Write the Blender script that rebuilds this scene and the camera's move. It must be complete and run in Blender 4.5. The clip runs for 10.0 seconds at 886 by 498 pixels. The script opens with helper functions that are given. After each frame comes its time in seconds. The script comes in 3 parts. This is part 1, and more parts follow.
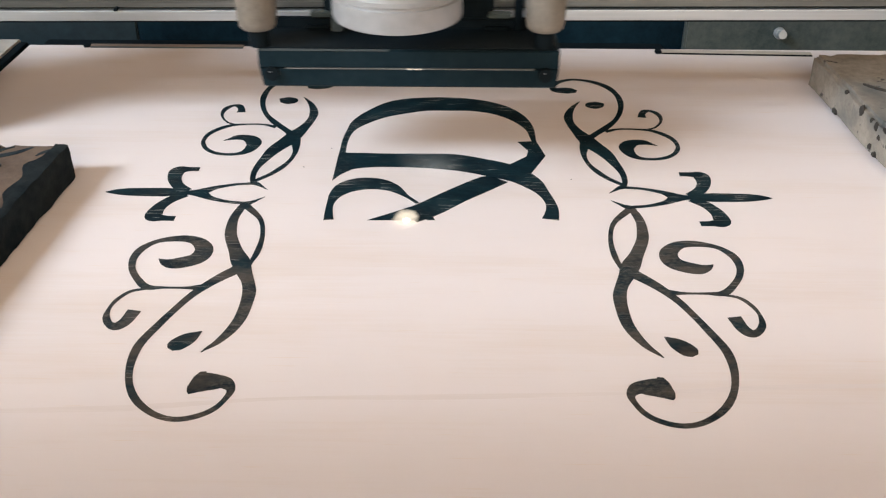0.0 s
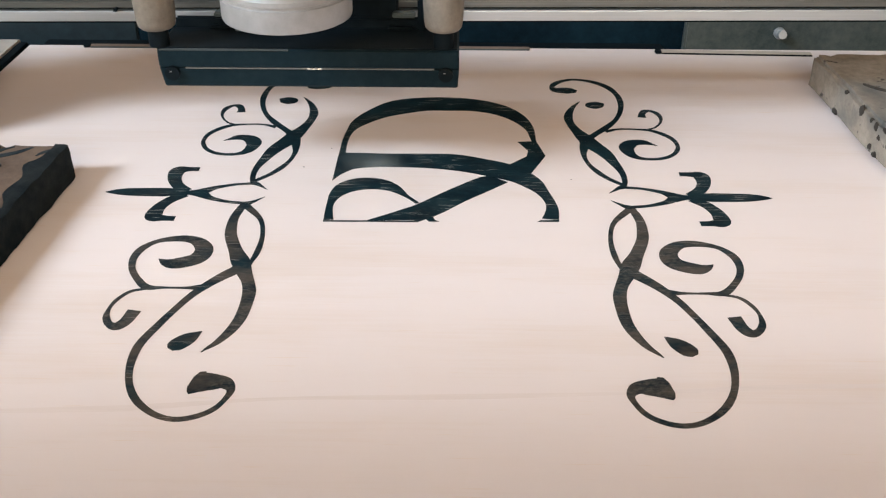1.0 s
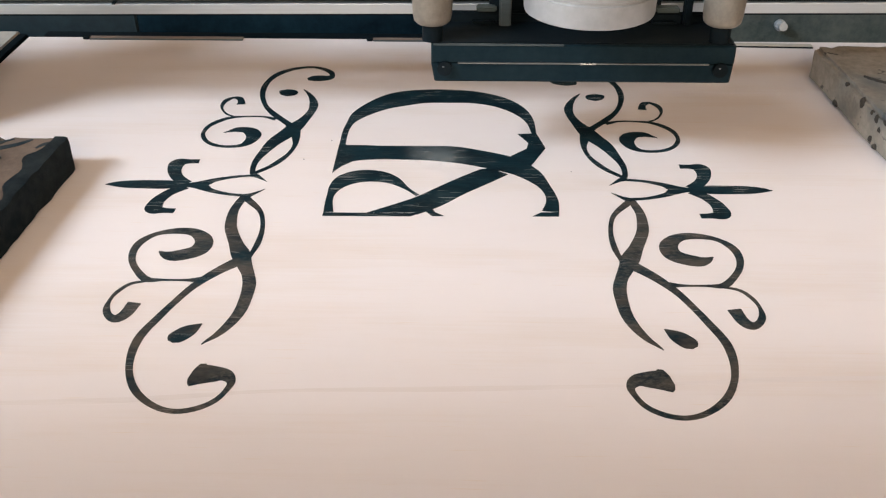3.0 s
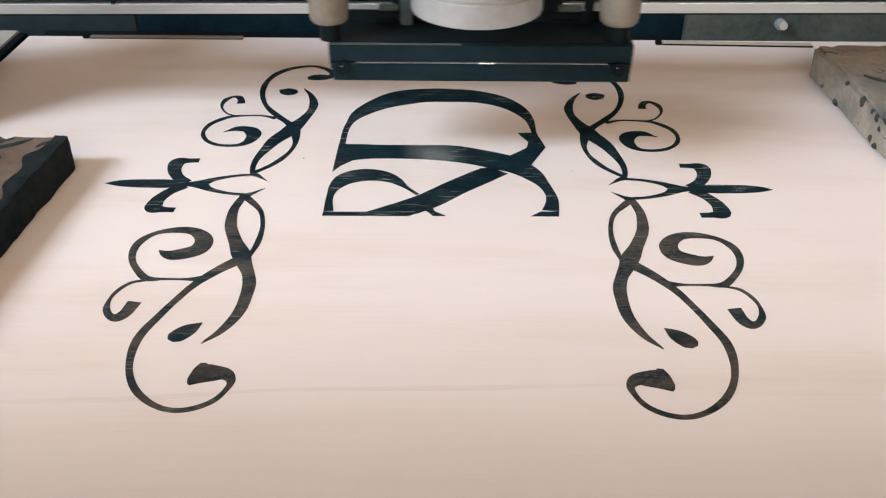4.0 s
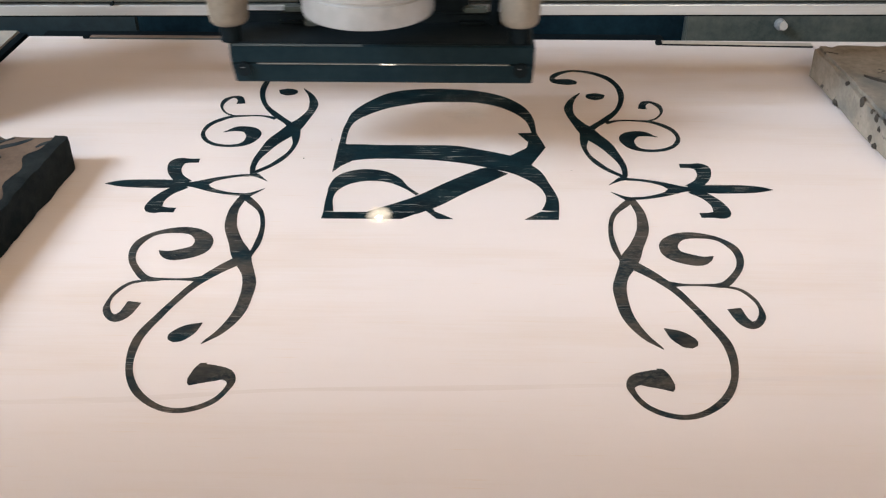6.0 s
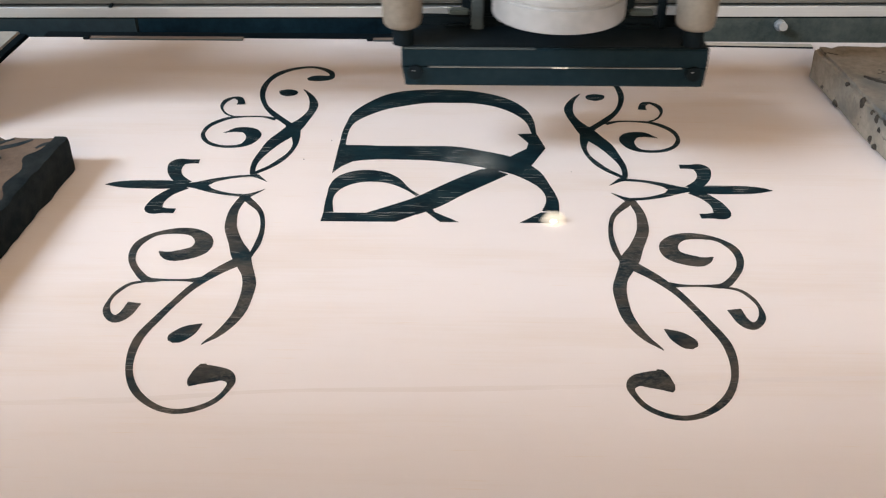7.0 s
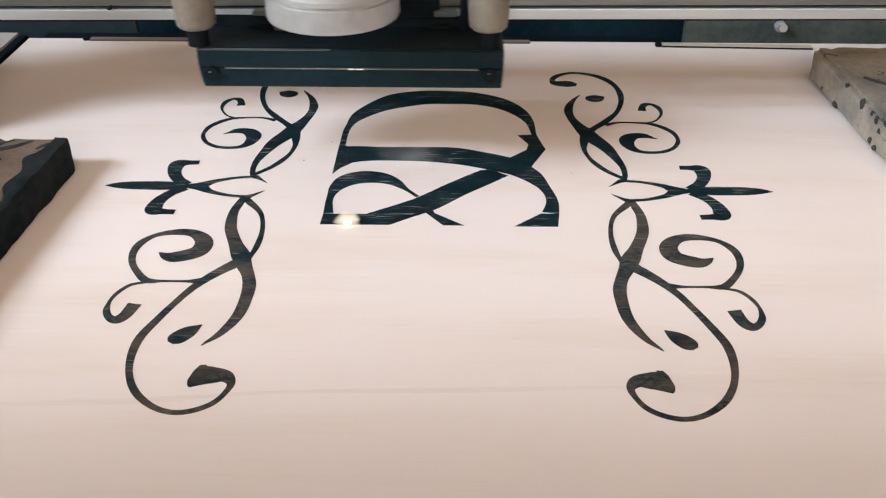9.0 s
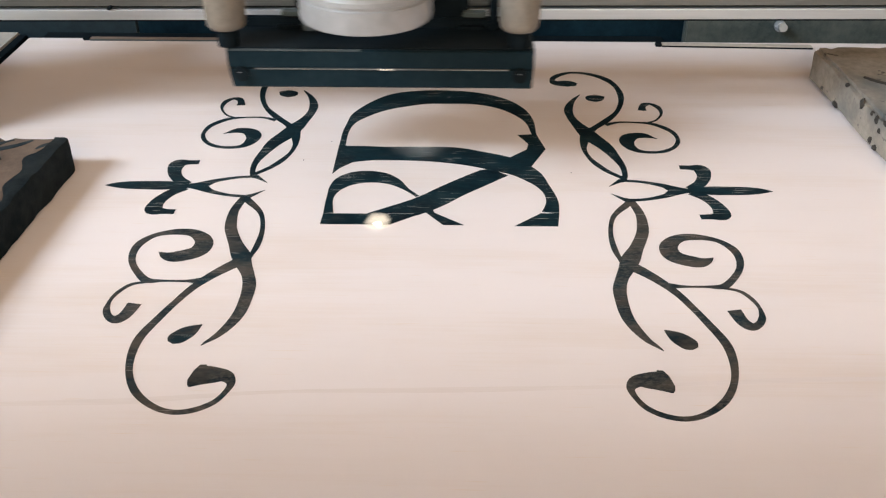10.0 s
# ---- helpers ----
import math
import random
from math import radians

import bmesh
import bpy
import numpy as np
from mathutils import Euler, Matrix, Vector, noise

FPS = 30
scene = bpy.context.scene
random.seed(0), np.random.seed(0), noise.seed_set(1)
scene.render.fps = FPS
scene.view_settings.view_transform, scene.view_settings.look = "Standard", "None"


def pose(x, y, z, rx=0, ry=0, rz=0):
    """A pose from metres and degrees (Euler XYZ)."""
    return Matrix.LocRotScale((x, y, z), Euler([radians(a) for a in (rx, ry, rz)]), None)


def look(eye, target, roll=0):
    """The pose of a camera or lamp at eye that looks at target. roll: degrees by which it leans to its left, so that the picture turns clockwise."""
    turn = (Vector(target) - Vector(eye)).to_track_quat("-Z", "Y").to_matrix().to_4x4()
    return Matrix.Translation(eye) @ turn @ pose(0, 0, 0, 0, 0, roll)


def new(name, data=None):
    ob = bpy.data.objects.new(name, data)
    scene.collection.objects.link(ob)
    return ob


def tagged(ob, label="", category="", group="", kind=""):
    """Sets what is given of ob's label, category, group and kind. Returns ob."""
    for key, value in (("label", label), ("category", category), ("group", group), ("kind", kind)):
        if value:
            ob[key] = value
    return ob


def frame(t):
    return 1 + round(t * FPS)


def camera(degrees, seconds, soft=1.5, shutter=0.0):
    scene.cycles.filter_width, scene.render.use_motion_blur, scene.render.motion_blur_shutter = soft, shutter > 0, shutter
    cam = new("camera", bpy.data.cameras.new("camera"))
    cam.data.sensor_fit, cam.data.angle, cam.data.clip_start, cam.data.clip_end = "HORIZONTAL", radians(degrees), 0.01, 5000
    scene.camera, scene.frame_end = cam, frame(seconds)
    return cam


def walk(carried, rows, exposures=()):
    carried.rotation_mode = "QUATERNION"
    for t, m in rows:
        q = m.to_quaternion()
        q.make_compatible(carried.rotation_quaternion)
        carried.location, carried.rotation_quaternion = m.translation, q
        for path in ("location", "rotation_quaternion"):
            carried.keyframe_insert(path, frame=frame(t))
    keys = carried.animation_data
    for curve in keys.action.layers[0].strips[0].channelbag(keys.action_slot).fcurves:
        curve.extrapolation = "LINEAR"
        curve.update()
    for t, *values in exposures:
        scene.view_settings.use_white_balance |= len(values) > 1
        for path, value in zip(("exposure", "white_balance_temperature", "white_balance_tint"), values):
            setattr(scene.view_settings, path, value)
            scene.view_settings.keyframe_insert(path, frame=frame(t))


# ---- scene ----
cam = camera(49.52, 10.0, soft=1.2, shutter=0.05)
TILT = pose(0, 0, 0, 0, 0, 0.175)
walk(cam, [
    (0, pose(0.0071, -0.3921, 0.215, 58.245, 0, 0.658) @ TILT),
    (0.5, pose(0.0071, -0.3921, 0.215, 58.232, 0, 0.658) @ TILT),
    (1, pose(0.0071, -0.3921, 0.215, 58.246, 0, 0.658) @ TILT),
    (1.3, pose(0.0071, -0.3921, 0.215, 58.225, 0, 0.658) @ TILT),
    (1.5, pose(0.0071, -0.3921, 0.215, 58.195, 0, 0.658) @ TILT),
    (1.7, pose(0.0071, -0.3921, 0.215, 58.085, 0, 0.658) @ TILT),
    (2, pose(0.0071, -0.3921, 0.215, 57.945, 0, 0.658) @ TILT),
    (2.5, pose(0.0071, -0.3921, 0.215, 57.832, 0, 0.658) @ TILT),
    (2.7, pose(0.0071, -0.3921, 0.215, 57.81, 0, 0.658) @ TILT),
    (3.25, pose(0.0071, -0.3921, 0.215, 57.77, 0, 0.658) @ TILT),
    (3.8, pose(0.0071, -0.3921, 0.215, 57.737, 0, 0.658) @ TILT),
    (4, pose(0.0071, -0.3921, 0.215, 57.735, 0, 0.658) @ TILT),
    (5.5, pose(0.0071, -0.3921, 0.215, 57.735, 0, 0.658) @ TILT),
    (6.2, pose(0.0071, -0.3921, 0.215, 57.752, 0, 0.658) @ TILT),
    (6.8, pose(0.0071, -0.3921, 0.215, 57.78, 0, 0.658) @ TILT),
    (7, pose(0.0071, -0.3921, 0.215, 57.79, 0, 0.658) @ TILT),
    (7.5, pose(0.0071, -0.3921, 0.215, 57.825, 0, 0.658) @ TILT),
    (8, pose(0.0071, -0.3921, 0.215, 57.835, 0, 0.658) @ TILT),
    (8.5, pose(0.0071, -0.3921, 0.215, 57.875, 0, 0.658) @ TILT),
    (9, pose(0.0071, -0.3921, 0.215, 57.855, 0, 0.658) @ TILT),
    (9.5, pose(0.0071, -0.3921, 0.215, 57.835, 0, 0.658) @ TILT),
    (10, pose(0.0071, -0.3921, 0.215, 57.84, 0, 0.658) @ TILT)])

# ---- light: a ceiling panel on the near left, an added wide fill behind the camera ----
scene.view_settings.exposure = 0.0
world = bpy.data.worlds.new("world")
world.use_nodes = True
world.node_tree.nodes["Background"].inputs[0].default_value = (1.0, 0.90, 0.78, 1)
world.node_tree.nodes["Background"].inputs[1].default_value = 0.145
scene.world = world


def area_lamp(name, m, sx, sy, watts, colour):
    data = bpy.data.lights.new(name, "AREA")
    data.shape, data.size, data.size_y = "RECTANGLE", sx, sy
    data.energy, data.color = watts, colour
    ob = new(name, data)
    ob.matrix_world = m
    return ob


LAMP = Vector((-2.44, -1.43, 1.93))
area_lamp("ceiling_panel_light", pose(*LAMP), 1.6, 0.78, 192, (0.735, 0.885, 1.0))
# Made-up warm fill that lifts the shadows; no window is known there.
area_lamp("warm_fill_light", look((0.25, -2.02, 0.95), (0, 0.0, 0.0)), 1.5, 0.7, 42, (1.0, 0.835, 0.63))



# ---- materials ----
def mat(name, colour, rough=0.5, metal=0.0):
    m = bpy.data.materials.new(name)
    m.use_nodes = True
    b = m.node_tree.nodes["Principled BSDF"]
    b.inputs["Base Color"].default_value = (*colour, 1)
    b.inputs["Roughness"].default_value = rough
    b.inputs["Metallic"].default_value = metal
    return m


def node(m, kind, **values):
    n = m.node_tree.nodes.new(kind)
    for k, v in values.items():
        n.inputs[k.replace("_", " ")].default_value = v
    return n


def link(m, a, b):
    m.node_tree.links.new(a, b)


def coords(m, scale):
    """Object coordinates, stretched."""
    tc, mp = node(m, "ShaderNodeTexCoord"), node(m, "ShaderNodeMapping", Scale=scale)
    link(m, tc.outputs["Object"], mp.inputs["Vector"])
    return mp.outputs["Vector"]


def ramp(m, fac, stops):
    r = node(m, "ShaderNodeValToRGB")
    e = r.color_ramp.elements
    while len(e) < len(stops):
        e.new(0.5)
    for s, (p, c) in zip(e, stops):
        s.position, s.color = p, (*c, 1)
    link(m, fac, r.inputs["Fac"])
    return r.outputs["Color"]


def mix(m, a, b, fac, kind="MIX"):
    n = node(m, "ShaderNodeMixRGB")
    n.blend_type = kind
    if isinstance(fac, float):
        n.inputs["Fac"].default_value = fac
    else:
        link(m, fac, n.inputs["Fac"])
    for s, v in (("Color1", a), ("Color2", b)):
        if isinstance(v, tuple):
            n.inputs[s].default_value = (*v, 1)
        else:
            link(m, v, n.inputs[s])
    return n.outputs["Color"]


def noise_of(m, scale, detail=4.0, rough=0.6, stretch=(1, 1, 1)):
    n = node(m, "ShaderNodeTexNoise", Scale=scale, Detail=detail, Roughness=rough)
    link(m, coords(m, stretch), n.inputs["Vector"])
    return n.outputs["Fac"]


def bump(m, height, strength, distance=0.001):
    b = node(m, "ShaderNodeBump", Strength=strength, Distance=distance)
    link(m, height, b.inputs["Height"])
    link(m, b.outputs["Normal"], m.node_tree.nodes["Principled BSDF"].inputs["Normal"])


def base(m, colour):
    link(m, colour, m.node_tree.nodes["Principled BSDF"].inputs["Base Color"])


def rough(m, fac, lo, hi):
    r = node(m, "ShaderNodeMapRange", To_Min=lo, To_Max=hi)
    link(m, fac, r.inputs["Value"])
    link(m, r.outputs["Result"], m.node_tree.nodes["Principled BSDF"].inputs["Roughness"])


def worn(name, c1, c2, scale, r0, r1, metal=0.0, relief=0.1, fine=None, stretch=(1, 1, 1)):
    """Two tones blended at two scales, with relief."""
    m = mat(name, c1, r0, metal)
    big = noise_of(m, scale, 5.0, 0.62, stretch)
    small = noise_of(m, fine or scale * 9, 4.0, 0.7, stretch)
    tone = ramp(m, mix(m, big, small, 0.4), [(0.36, c1), (0.66, c2)])
    base(m, tone)
    rough(m, small, r0, r1)
    bump(m, small, relief, 0.0006)
    return m


def veneer():
    """Pale birch veneer, its grain along x, with two joints between the sheets."""
    m = mat("birch_veneer", (0.74, 0.62, 0.52), 0.5)
    fine = noise_of(m, 30, 5.0, 0.65, (0.6, 22, 1))
    wide = noise_of(m, 6, 4.0, 0.55, (0.8, 4, 1))
    fleck = noise_of(m, 60, 2.0, 0.5, (0.8, 14, 1))
    tone = ramp(m, mix(m, fine, wide, 0.78), [(0.30, (0.678, 0.588, 0.562)), (0.48, (0.737, 0.672, 0.688)), (0.76, (0.757, 0.70, 0.732))])
    tone = mix(m, tone, (0.68, 0.55, 0.46), ramp(m, fleck, [(0.66, (0, 0, 0)), (0.80, (0.5, 0.5, 0.5))]))
    base(m, tone)
    rough(m, fine, 0.42, 0.6)
    bump(m, fine, 0.06, 0.0003)
    return m


def charred(name, wear):
    """Burnt wood: nearly black, with short pale scratches along the sweep."""
    m = mat(name, (0.012, 0.014, 0.016), 0.5)
    big = noise_of(m, 60, 5.0, 0.7, (0.7, 1.4, 1))
    line = noise_of(m, 34, 2.0, 0.5, (1.5, 58, 1))
    patch = noise_of(m, 26, 2.0, 0.5, (1, 1.6, 1))
    pale = 0.9 - 1.5 * wear
    tone = ramp(m, big, [(0.35, (0.0006, 0.007, 0.013)), (0.70, (0.006, 0.027, 0.038))])
    # broad patches rubbed to grey brown
    blot = noise_of(m, 75, 3.0, 0.6, (0.8, 1.3, 1))
    tone = mix(m, tone, (0.072, 0.060, 0.053), ramp(m, blot, [(0.66 - 0.70 * wear, (0, 0, 0)), (0.85 - 0.60 * wear, (0.15 + 1.8 * wear,) * 3)]))
    # a few crisp scratches where the pale wood shows
    streak = mix(m, ramp(m, line, [(0.645, (0, 0, 0)), (0.662, (1, 1, 1))]), ramp(m, patch, [(0.44, (0.0, 0.0, 0.0)), (0.56, (pale, pale, pale))]), 1.0, "MULTIPLY")
    fleck = mix(m, ramp(m, noise_of(m, 150, 2.0, 0.5, (0.5, 3.2, 1)), [(0.70, (0, 0, 0)), (0.735, (1, 1, 1))]), ramp(m, noise_of(m, 40, 2.0, 0.5), [(0.45, (0.0, 0.0, 0.0)), (0.62, (0.8, 0.8, 0.8))]), 1.0, "MULTIPLY")
    # worn places where brown wood shows through as specks
    speck = mix(m, ramp(m, noise_of(m, 520, 3.0, 0.75, (0.7, 1.2, 1)), [(0.52 - 0.22 * wear, (0, 0, 0)), (0.67 - 0.06 * wear, (1, 1, 1))]), ramp(m, noise_of(m, 18, 2.0, 0.5), [(0.62 - wear / 2, (0.03, 0.03, 0.03)), (0.74 - wear / 2, (0.22 + 0.5 * wear,) * 3)]), 1.0, "MULTIPLY")
    tone = mix(m, tone, (0.150, 0.128, 0.112), speck)
    tone = mix(m, tone, (0.34, 0.32, 0.31), fleck)
    base(m, mix(m, tone, (0.60, 0.56, 0.53), streak))
    m.node_tree.nodes["Principled BSDF"].inputs["Specular IOR Level"].default_value = 0.15
    rough(m, line, 0.38, 0.62)
    bump(m, line, 0.2, 0.0003)
    return m


def dim(m, level):
    m.node_tree.nodes["Principled BSDF"].inputs["Specular IOR Level"].default_value = level
    return m


WOOD, CHAR, RUBBED = veneer(), charred("charred_wood", 0.10), charred("rubbed_charred_wood", 0.38)
SEAM = worn("veneer_joint", (0.672, 0.603, 0.608), (0.742, 0.676, 0.690), 18, 0.5, 0.7, stretch=(0.5, 8, 1))
EDGE = worn("plywood_edge", (0.42, 0.28, 0.17), (0.58, 0.42, 0.28), 30, 0.6, 0.8, stretch=(1, 1, 9))
BRICK = worn("fired_clay", (0.17, 0.148, 0.128), (0.36, 0.318, 0.275), 26, 0.75, 0.95, relief=0.5)
pit_mask = noise_of(BRICK, 100, 3.0, 0.6, (1, 1, 1.2))
pit_links = BRICK.node_tree.nodes["Principled BSDF"].inputs["Base Color"].links[0].from_socket
base(BRICK, mix(BRICK, pit_links, (0.035, 0.033, 0.033), ramp(BRICK, pit_mask, [(0.645, (0, 0, 0)), (0.69, (0.9, 0.9, 0.9))])))
smear_links = BRICK.node_tree.nodes["Principled BSDF"].inputs["Base Color"].links[0].from_socket
base(BRICK, mix(BRICK, smear_links, (0.085, 0.095, 0.10), ramp(BRICK, noise_of(BRICK, 17, 3.0, 0.6), [(0.50, (0, 0, 0)), (0.66, (0.8, 0.8, 0.8))])))
SMOKED = worn("smoked_clay", (0.062, 0.042, 0.032), (0.150, 0.106, 0.083), 22, 0.7, 0.9, relief=0.5)
PIT = worn("dark_pit", (0.014, 0.012, 0.011), (0.045, 0.038, 0.033), 60, 0.8, 0.95)
CLAY = worn("bare_brown_clay", (0.19, 0.130, 0.102), (0.29, 0.205, 0.165), 26, 0.7, 0.9, relief=0.4)
SOOT = worn("sooty_clay", (0.003, 0.013, 0.022), (0.042, 0.053, 0.060), 20, 0.7, 0.9, relief=0.6)
ANODISED = worn("black_anodised", (0.003, 0.010, 0.016), (0.010, 0.020, 0.027), 30, 0.42, 0.58, 0.0, 0.05)
BLACK = worn("black_paint", (0.002, 0.005, 0.008), (0.007, 0.012, 0.016), 20, 0.5, 0.7, 0.0, 0.08)
NAVY = worn("blue_black_steel", (0.0015, 0.006, 0.012), (0.008, 0.028, 0.044), 14, 0.35, 0.55, 0.3, 0.06)
LIGHTER_NAVY = worn("lighter_blue_steel", (0.005, 0.013, 0.020), (0.018, 0.038, 0.050), 14, 0.4, 0.6, 0.2, 0.06)
ALU = worn("brushed_aluminium", (0.46, 0.50, 0.545), (0.62, 0.665, 0.71), 12, 0.28, 0.42, 0.85, 0.04, stretch=(0.1, 6, 6))
DULL = worn("dull_aluminium", (0.052, 0.070, 0.082), (0.105, 0.130, 0.145), 14, 0.4, 0.6, 0.6, 0.05, stretch=(0.3, 3, 3))
SILVER = worn("satin_silver", (0.345, 0.362, 0.39), (0.475, 0.495, 0.53), 20, 0.36, 0.5, 0.55, 0.04)
PALE = worn("pale_grey_paint", (0.36, 0.33, 0.295), (0.50, 0.46, 0.42), 18, 0.45, 0.65, 0.0, 0.08)
for dark in (ANODISED, BLACK, NAVY, SOOT):
    dim(dark, 0.22)
dim(BLACK, 0.07)
dim(ANODISED, 0.13)
for dark in (ANODISED, NAVY):
    dark.node_tree.nodes["Principled BSDF"].inputs["Specular Tint"].default_value = (0.62, 0.86, 1.0, 1)
STEEL = worn("grey_steel_sheet", (0.040, 0.060, 0.066), (0.125, 0.145, 0.142), 22, 0.4, 0.65, 0.5, 0.1)
TARNISHED = worn("tarnished_strip", (0.16, 0.125, 0.105), (0.27, 0.21, 0.18), 30, 0.5, 0.7, 0.2, 0.06, stretch=(0.4, 3, 3))
RIB = worn("satin_rib", (0.13, 0.14, 0.14), (0.24, 0.25, 0.245), 12, 0.25, 0.4, 0.8, 0.04, stretch=(0.2, 4, 4))
BARE = worn("bare_metal_seam", (0.16, 0.165, 0.17), (0.34, 0.34, 0.34), 60, 0.3, 0.5, 0.6, 0.05, stretch=(0.5, 4, 4))
BEIGE = worn("beige_plastic", (0.13, 0.115, 0.098), (0.23, 0.203, 0.175), 40, 0.45, 0.6, 0.0, 0.05)
BRIGHT = worn("bright_steel", (0.6, 0.6, 0.6), (0.8, 0.8, 0.8), 60, 0.2, 0.35, 0.9, 0.03)
# Unseen walls and ceiling, tinted tan to warm the light they bounce.
PLASTER = worn("plaster", (0.55, 0.42, 0.30), (0.63, 0.50, 0.37), 2, 0.8, 0.95, relief=0.1)
CONCRETE = worn("concrete", (0.22, 0.21, 0.20), (0.34, 0.33, 0.31), 3, 0.7, 0.9, relief=0.2)
GLOW = mat("burning_point", (1, 0.9, 0.75), 0.5)
GLOW.node_tree.nodes["Principled BSDF"].inputs["Emission Color"].default_value = (1.0, 0.86, 0.66, 1)
GLOW.node_tree.nodes["Principled BSDF"].inputs["Emission Strength"].default_value = 14
# See-through emissive material that paints the soft glow round the spark.
HALO = bpy.data.materials.new("spark_halo")
HALO.use_nodes = True
HALO.node_tree.nodes.remove(HALO.node_tree.nodes["Principled BSDF"])
halo_mix = node(HALO, "ShaderNodeMixShader", Fac=0.13)
link(HALO, node(HALO, "ShaderNodeBsdfTransparent").outputs[0], halo_mix.inputs[1])
link(HALO, node(HALO, "ShaderNodeEmission", Color=(1.0, 0.86, 0.68, 1), Strength=1.5).outputs[0], halo_mix.inputs[2])
link(HALO, halo_mix.outputs[0], HALO.node_tree.nodes["Material Output"].inputs["Surface"])
PANEL = mat("lit_panel", (0.9, 0.9, 0.9), 0.5)
PANEL.node_tree.nodes["Principled BSDF"].inputs["Emission Color"].default_value = (0.93, 0.97, 1.0, 1)
PANEL.node_tree.nodes["Principled BSDF"].inputs["Emission Strength"].default_value = 6


# ---- mesh tools ----
def mesh_of(name, bm, material, smooth=False):
    me = bpy.data.meshes.new(name)
    bmesh.ops.recalc_face_normals(bm, faces=bm.faces)
    bm.to_mesh(me)
    bm.free()
    me.materials.append(material)
    if smooth:
        for p in me.polygons:
            p.use_smooth = True
        me.set_sharp_from_angle(angle=radians(38))
    return me


def part(name, bm, material, parent, label="", smooth=False):
    ob = new(name, mesh_of(name, bm, material, smooth))
    ob.parent = parent
    if label:
        ob["label"] = label
    return ob


def thing(name, label, category, group="", kind="", at=(0, 0, 0)):
    ob = new(name)
    ob.empty_display_size = 0.01
    ob.location = at
    return tagged(ob, label, category, group, kind)


def box(x0, x1, y0, y1, z0, z1, bevel=0.0, bm=None, seg=2):
    own = bm or bmesh.new()
    one = bmesh.new()
    bmesh.ops.create_cube(one, size=1)
    for v in one.verts:
        v.co = Vector((x0 + (v.co.x + 0.5) * (x1 - x0), y0 + (v.co.y + 0.5) * (y1 - y0), z0 + (v.co.z + 0.5) * (z1 - z0)))
    if bevel:
        bmesh.ops.bevel(one, geom=one.edges[:], offset=bevel, segments=seg, affect="EDGES", clamp_overlap=True)
    me = bpy.data.meshes.new("tmp")
    one.to_mesh(me)
    one.free()
    own.from_mesh(me)
    bpy.data.meshes.remove(me)
    return own


def lathe(profile, x, y, n=48, bm=None):
    """Turns (radius, z) pairs round the upright axis at x, y."""
    bm = bm or bmesh.new()
    rings = []
    for r, z in profile:
        rings.append([bm.verts.new((x + r * math.cos(2 * math.pi * i / n), y + r * math.sin(2 * math.pi * i / n), z)) for i in range(n)])
    for a, b in zip(rings, rings[1:]):
        for i in range(n):
            bm.faces.new((a[i], a[(i + 1) % n], b[(i + 1) % n], b[i]))
    bm.faces.new(rings[0])
    bm.faces.new(rings[-1])
    return bm


def rod(a, b, r, n=16, bm=None):
    """A round bar from a to b."""
    bm = bm or bmesh.new()
    a, b = Vector(a), Vector(b)
    m = Matrix.Translation((a + b) / 2) @ (b - a).to_track_quat("Z", "Y").to_matrix().to_4x4()
    bmesh.ops.create_cone(bm, segments=n, radius1=r, radius2=r, depth=(b - a).length, cap_ends=True, matrix=m)
    return bm


def slab(outline, z0, z1, bm):
    """A flat piece with that outline, in metres."""
    low, top = [bm.verts.new((x, y, z0)) for x, y in outline], [bm.verts.new((x, y, z1)) for x, y in outline]
    bm.faces.new(top)
    n = len(outline)
    for i in range(n):
        bm.faces.new((low[i], low[(i + 1) % n], top[(i + 1) % n], top[i]))


def spline(keys, steps):
    """A smooth run through the keys (any number of values each)."""
    k = [np.array(p, float) for p in keys]
    k = [2 * k[0] - k[1]] + k + [2 * k[-1] - k[-2]]
    run = []
    for a, b, c, d in zip(k, k[1:], k[2:], k[3:]):
        ta, tb, tc = (max(1e-6, np.hypot(*(q - p)[:2])) ** 0.5 for p, q in ((a, b), (b, c), (c, d)))
        m1 = tb * ((b - a) / ta - (c - a) / (ta + tb) + (c - b) / tb)
        m2 = tb * ((c - b) / tb - (d - b) / (tb + tc) + (d - c) / tc)
        for i in range(steps):
            s = i / steps
            run.append((2 * s ** 3 - 3 * s * s + 1) * b + (s ** 3 - 2 * s * s + s) * m1 + (3 * s * s - 2 * s ** 3) * c + (s ** 3 - s * s) * m2)
    return run + [k[-2]]


DEPTH = 0.00012


def stroke(bm, keys, level, steps=6):
    """A pen stroke of changing width, burnt into the veneer; keys are x, y and width in mm."""
    run = spline(keys, steps)
    edge = []
    for i, p in enumerate(run):
        way = run[min(i + 1, len(run) - 1)][:2] - run[max(i - 1, 0)][:2]
        way = way / max(1e-6, np.hypot(*way))
        side = np.array((-way[1], way[0])) * max(p[2], 0.05) / 2
        edge.append(((p[:2] + side) / 1000, (p[:2] - side) / 1000))
    v = [[bm.verts.new((*q, z)) for q in pair for z in (level, 0.0)] for pair in edge]
    for a, b in zip(v, v[1:]):
        bm.faces.new((a[0], a[2], b[2], b[0]))
        bm.faces.new((a[0], b[0], b[1], a[1]))
        bm.faces.new((a[2], a[3], b[3], b[2]))


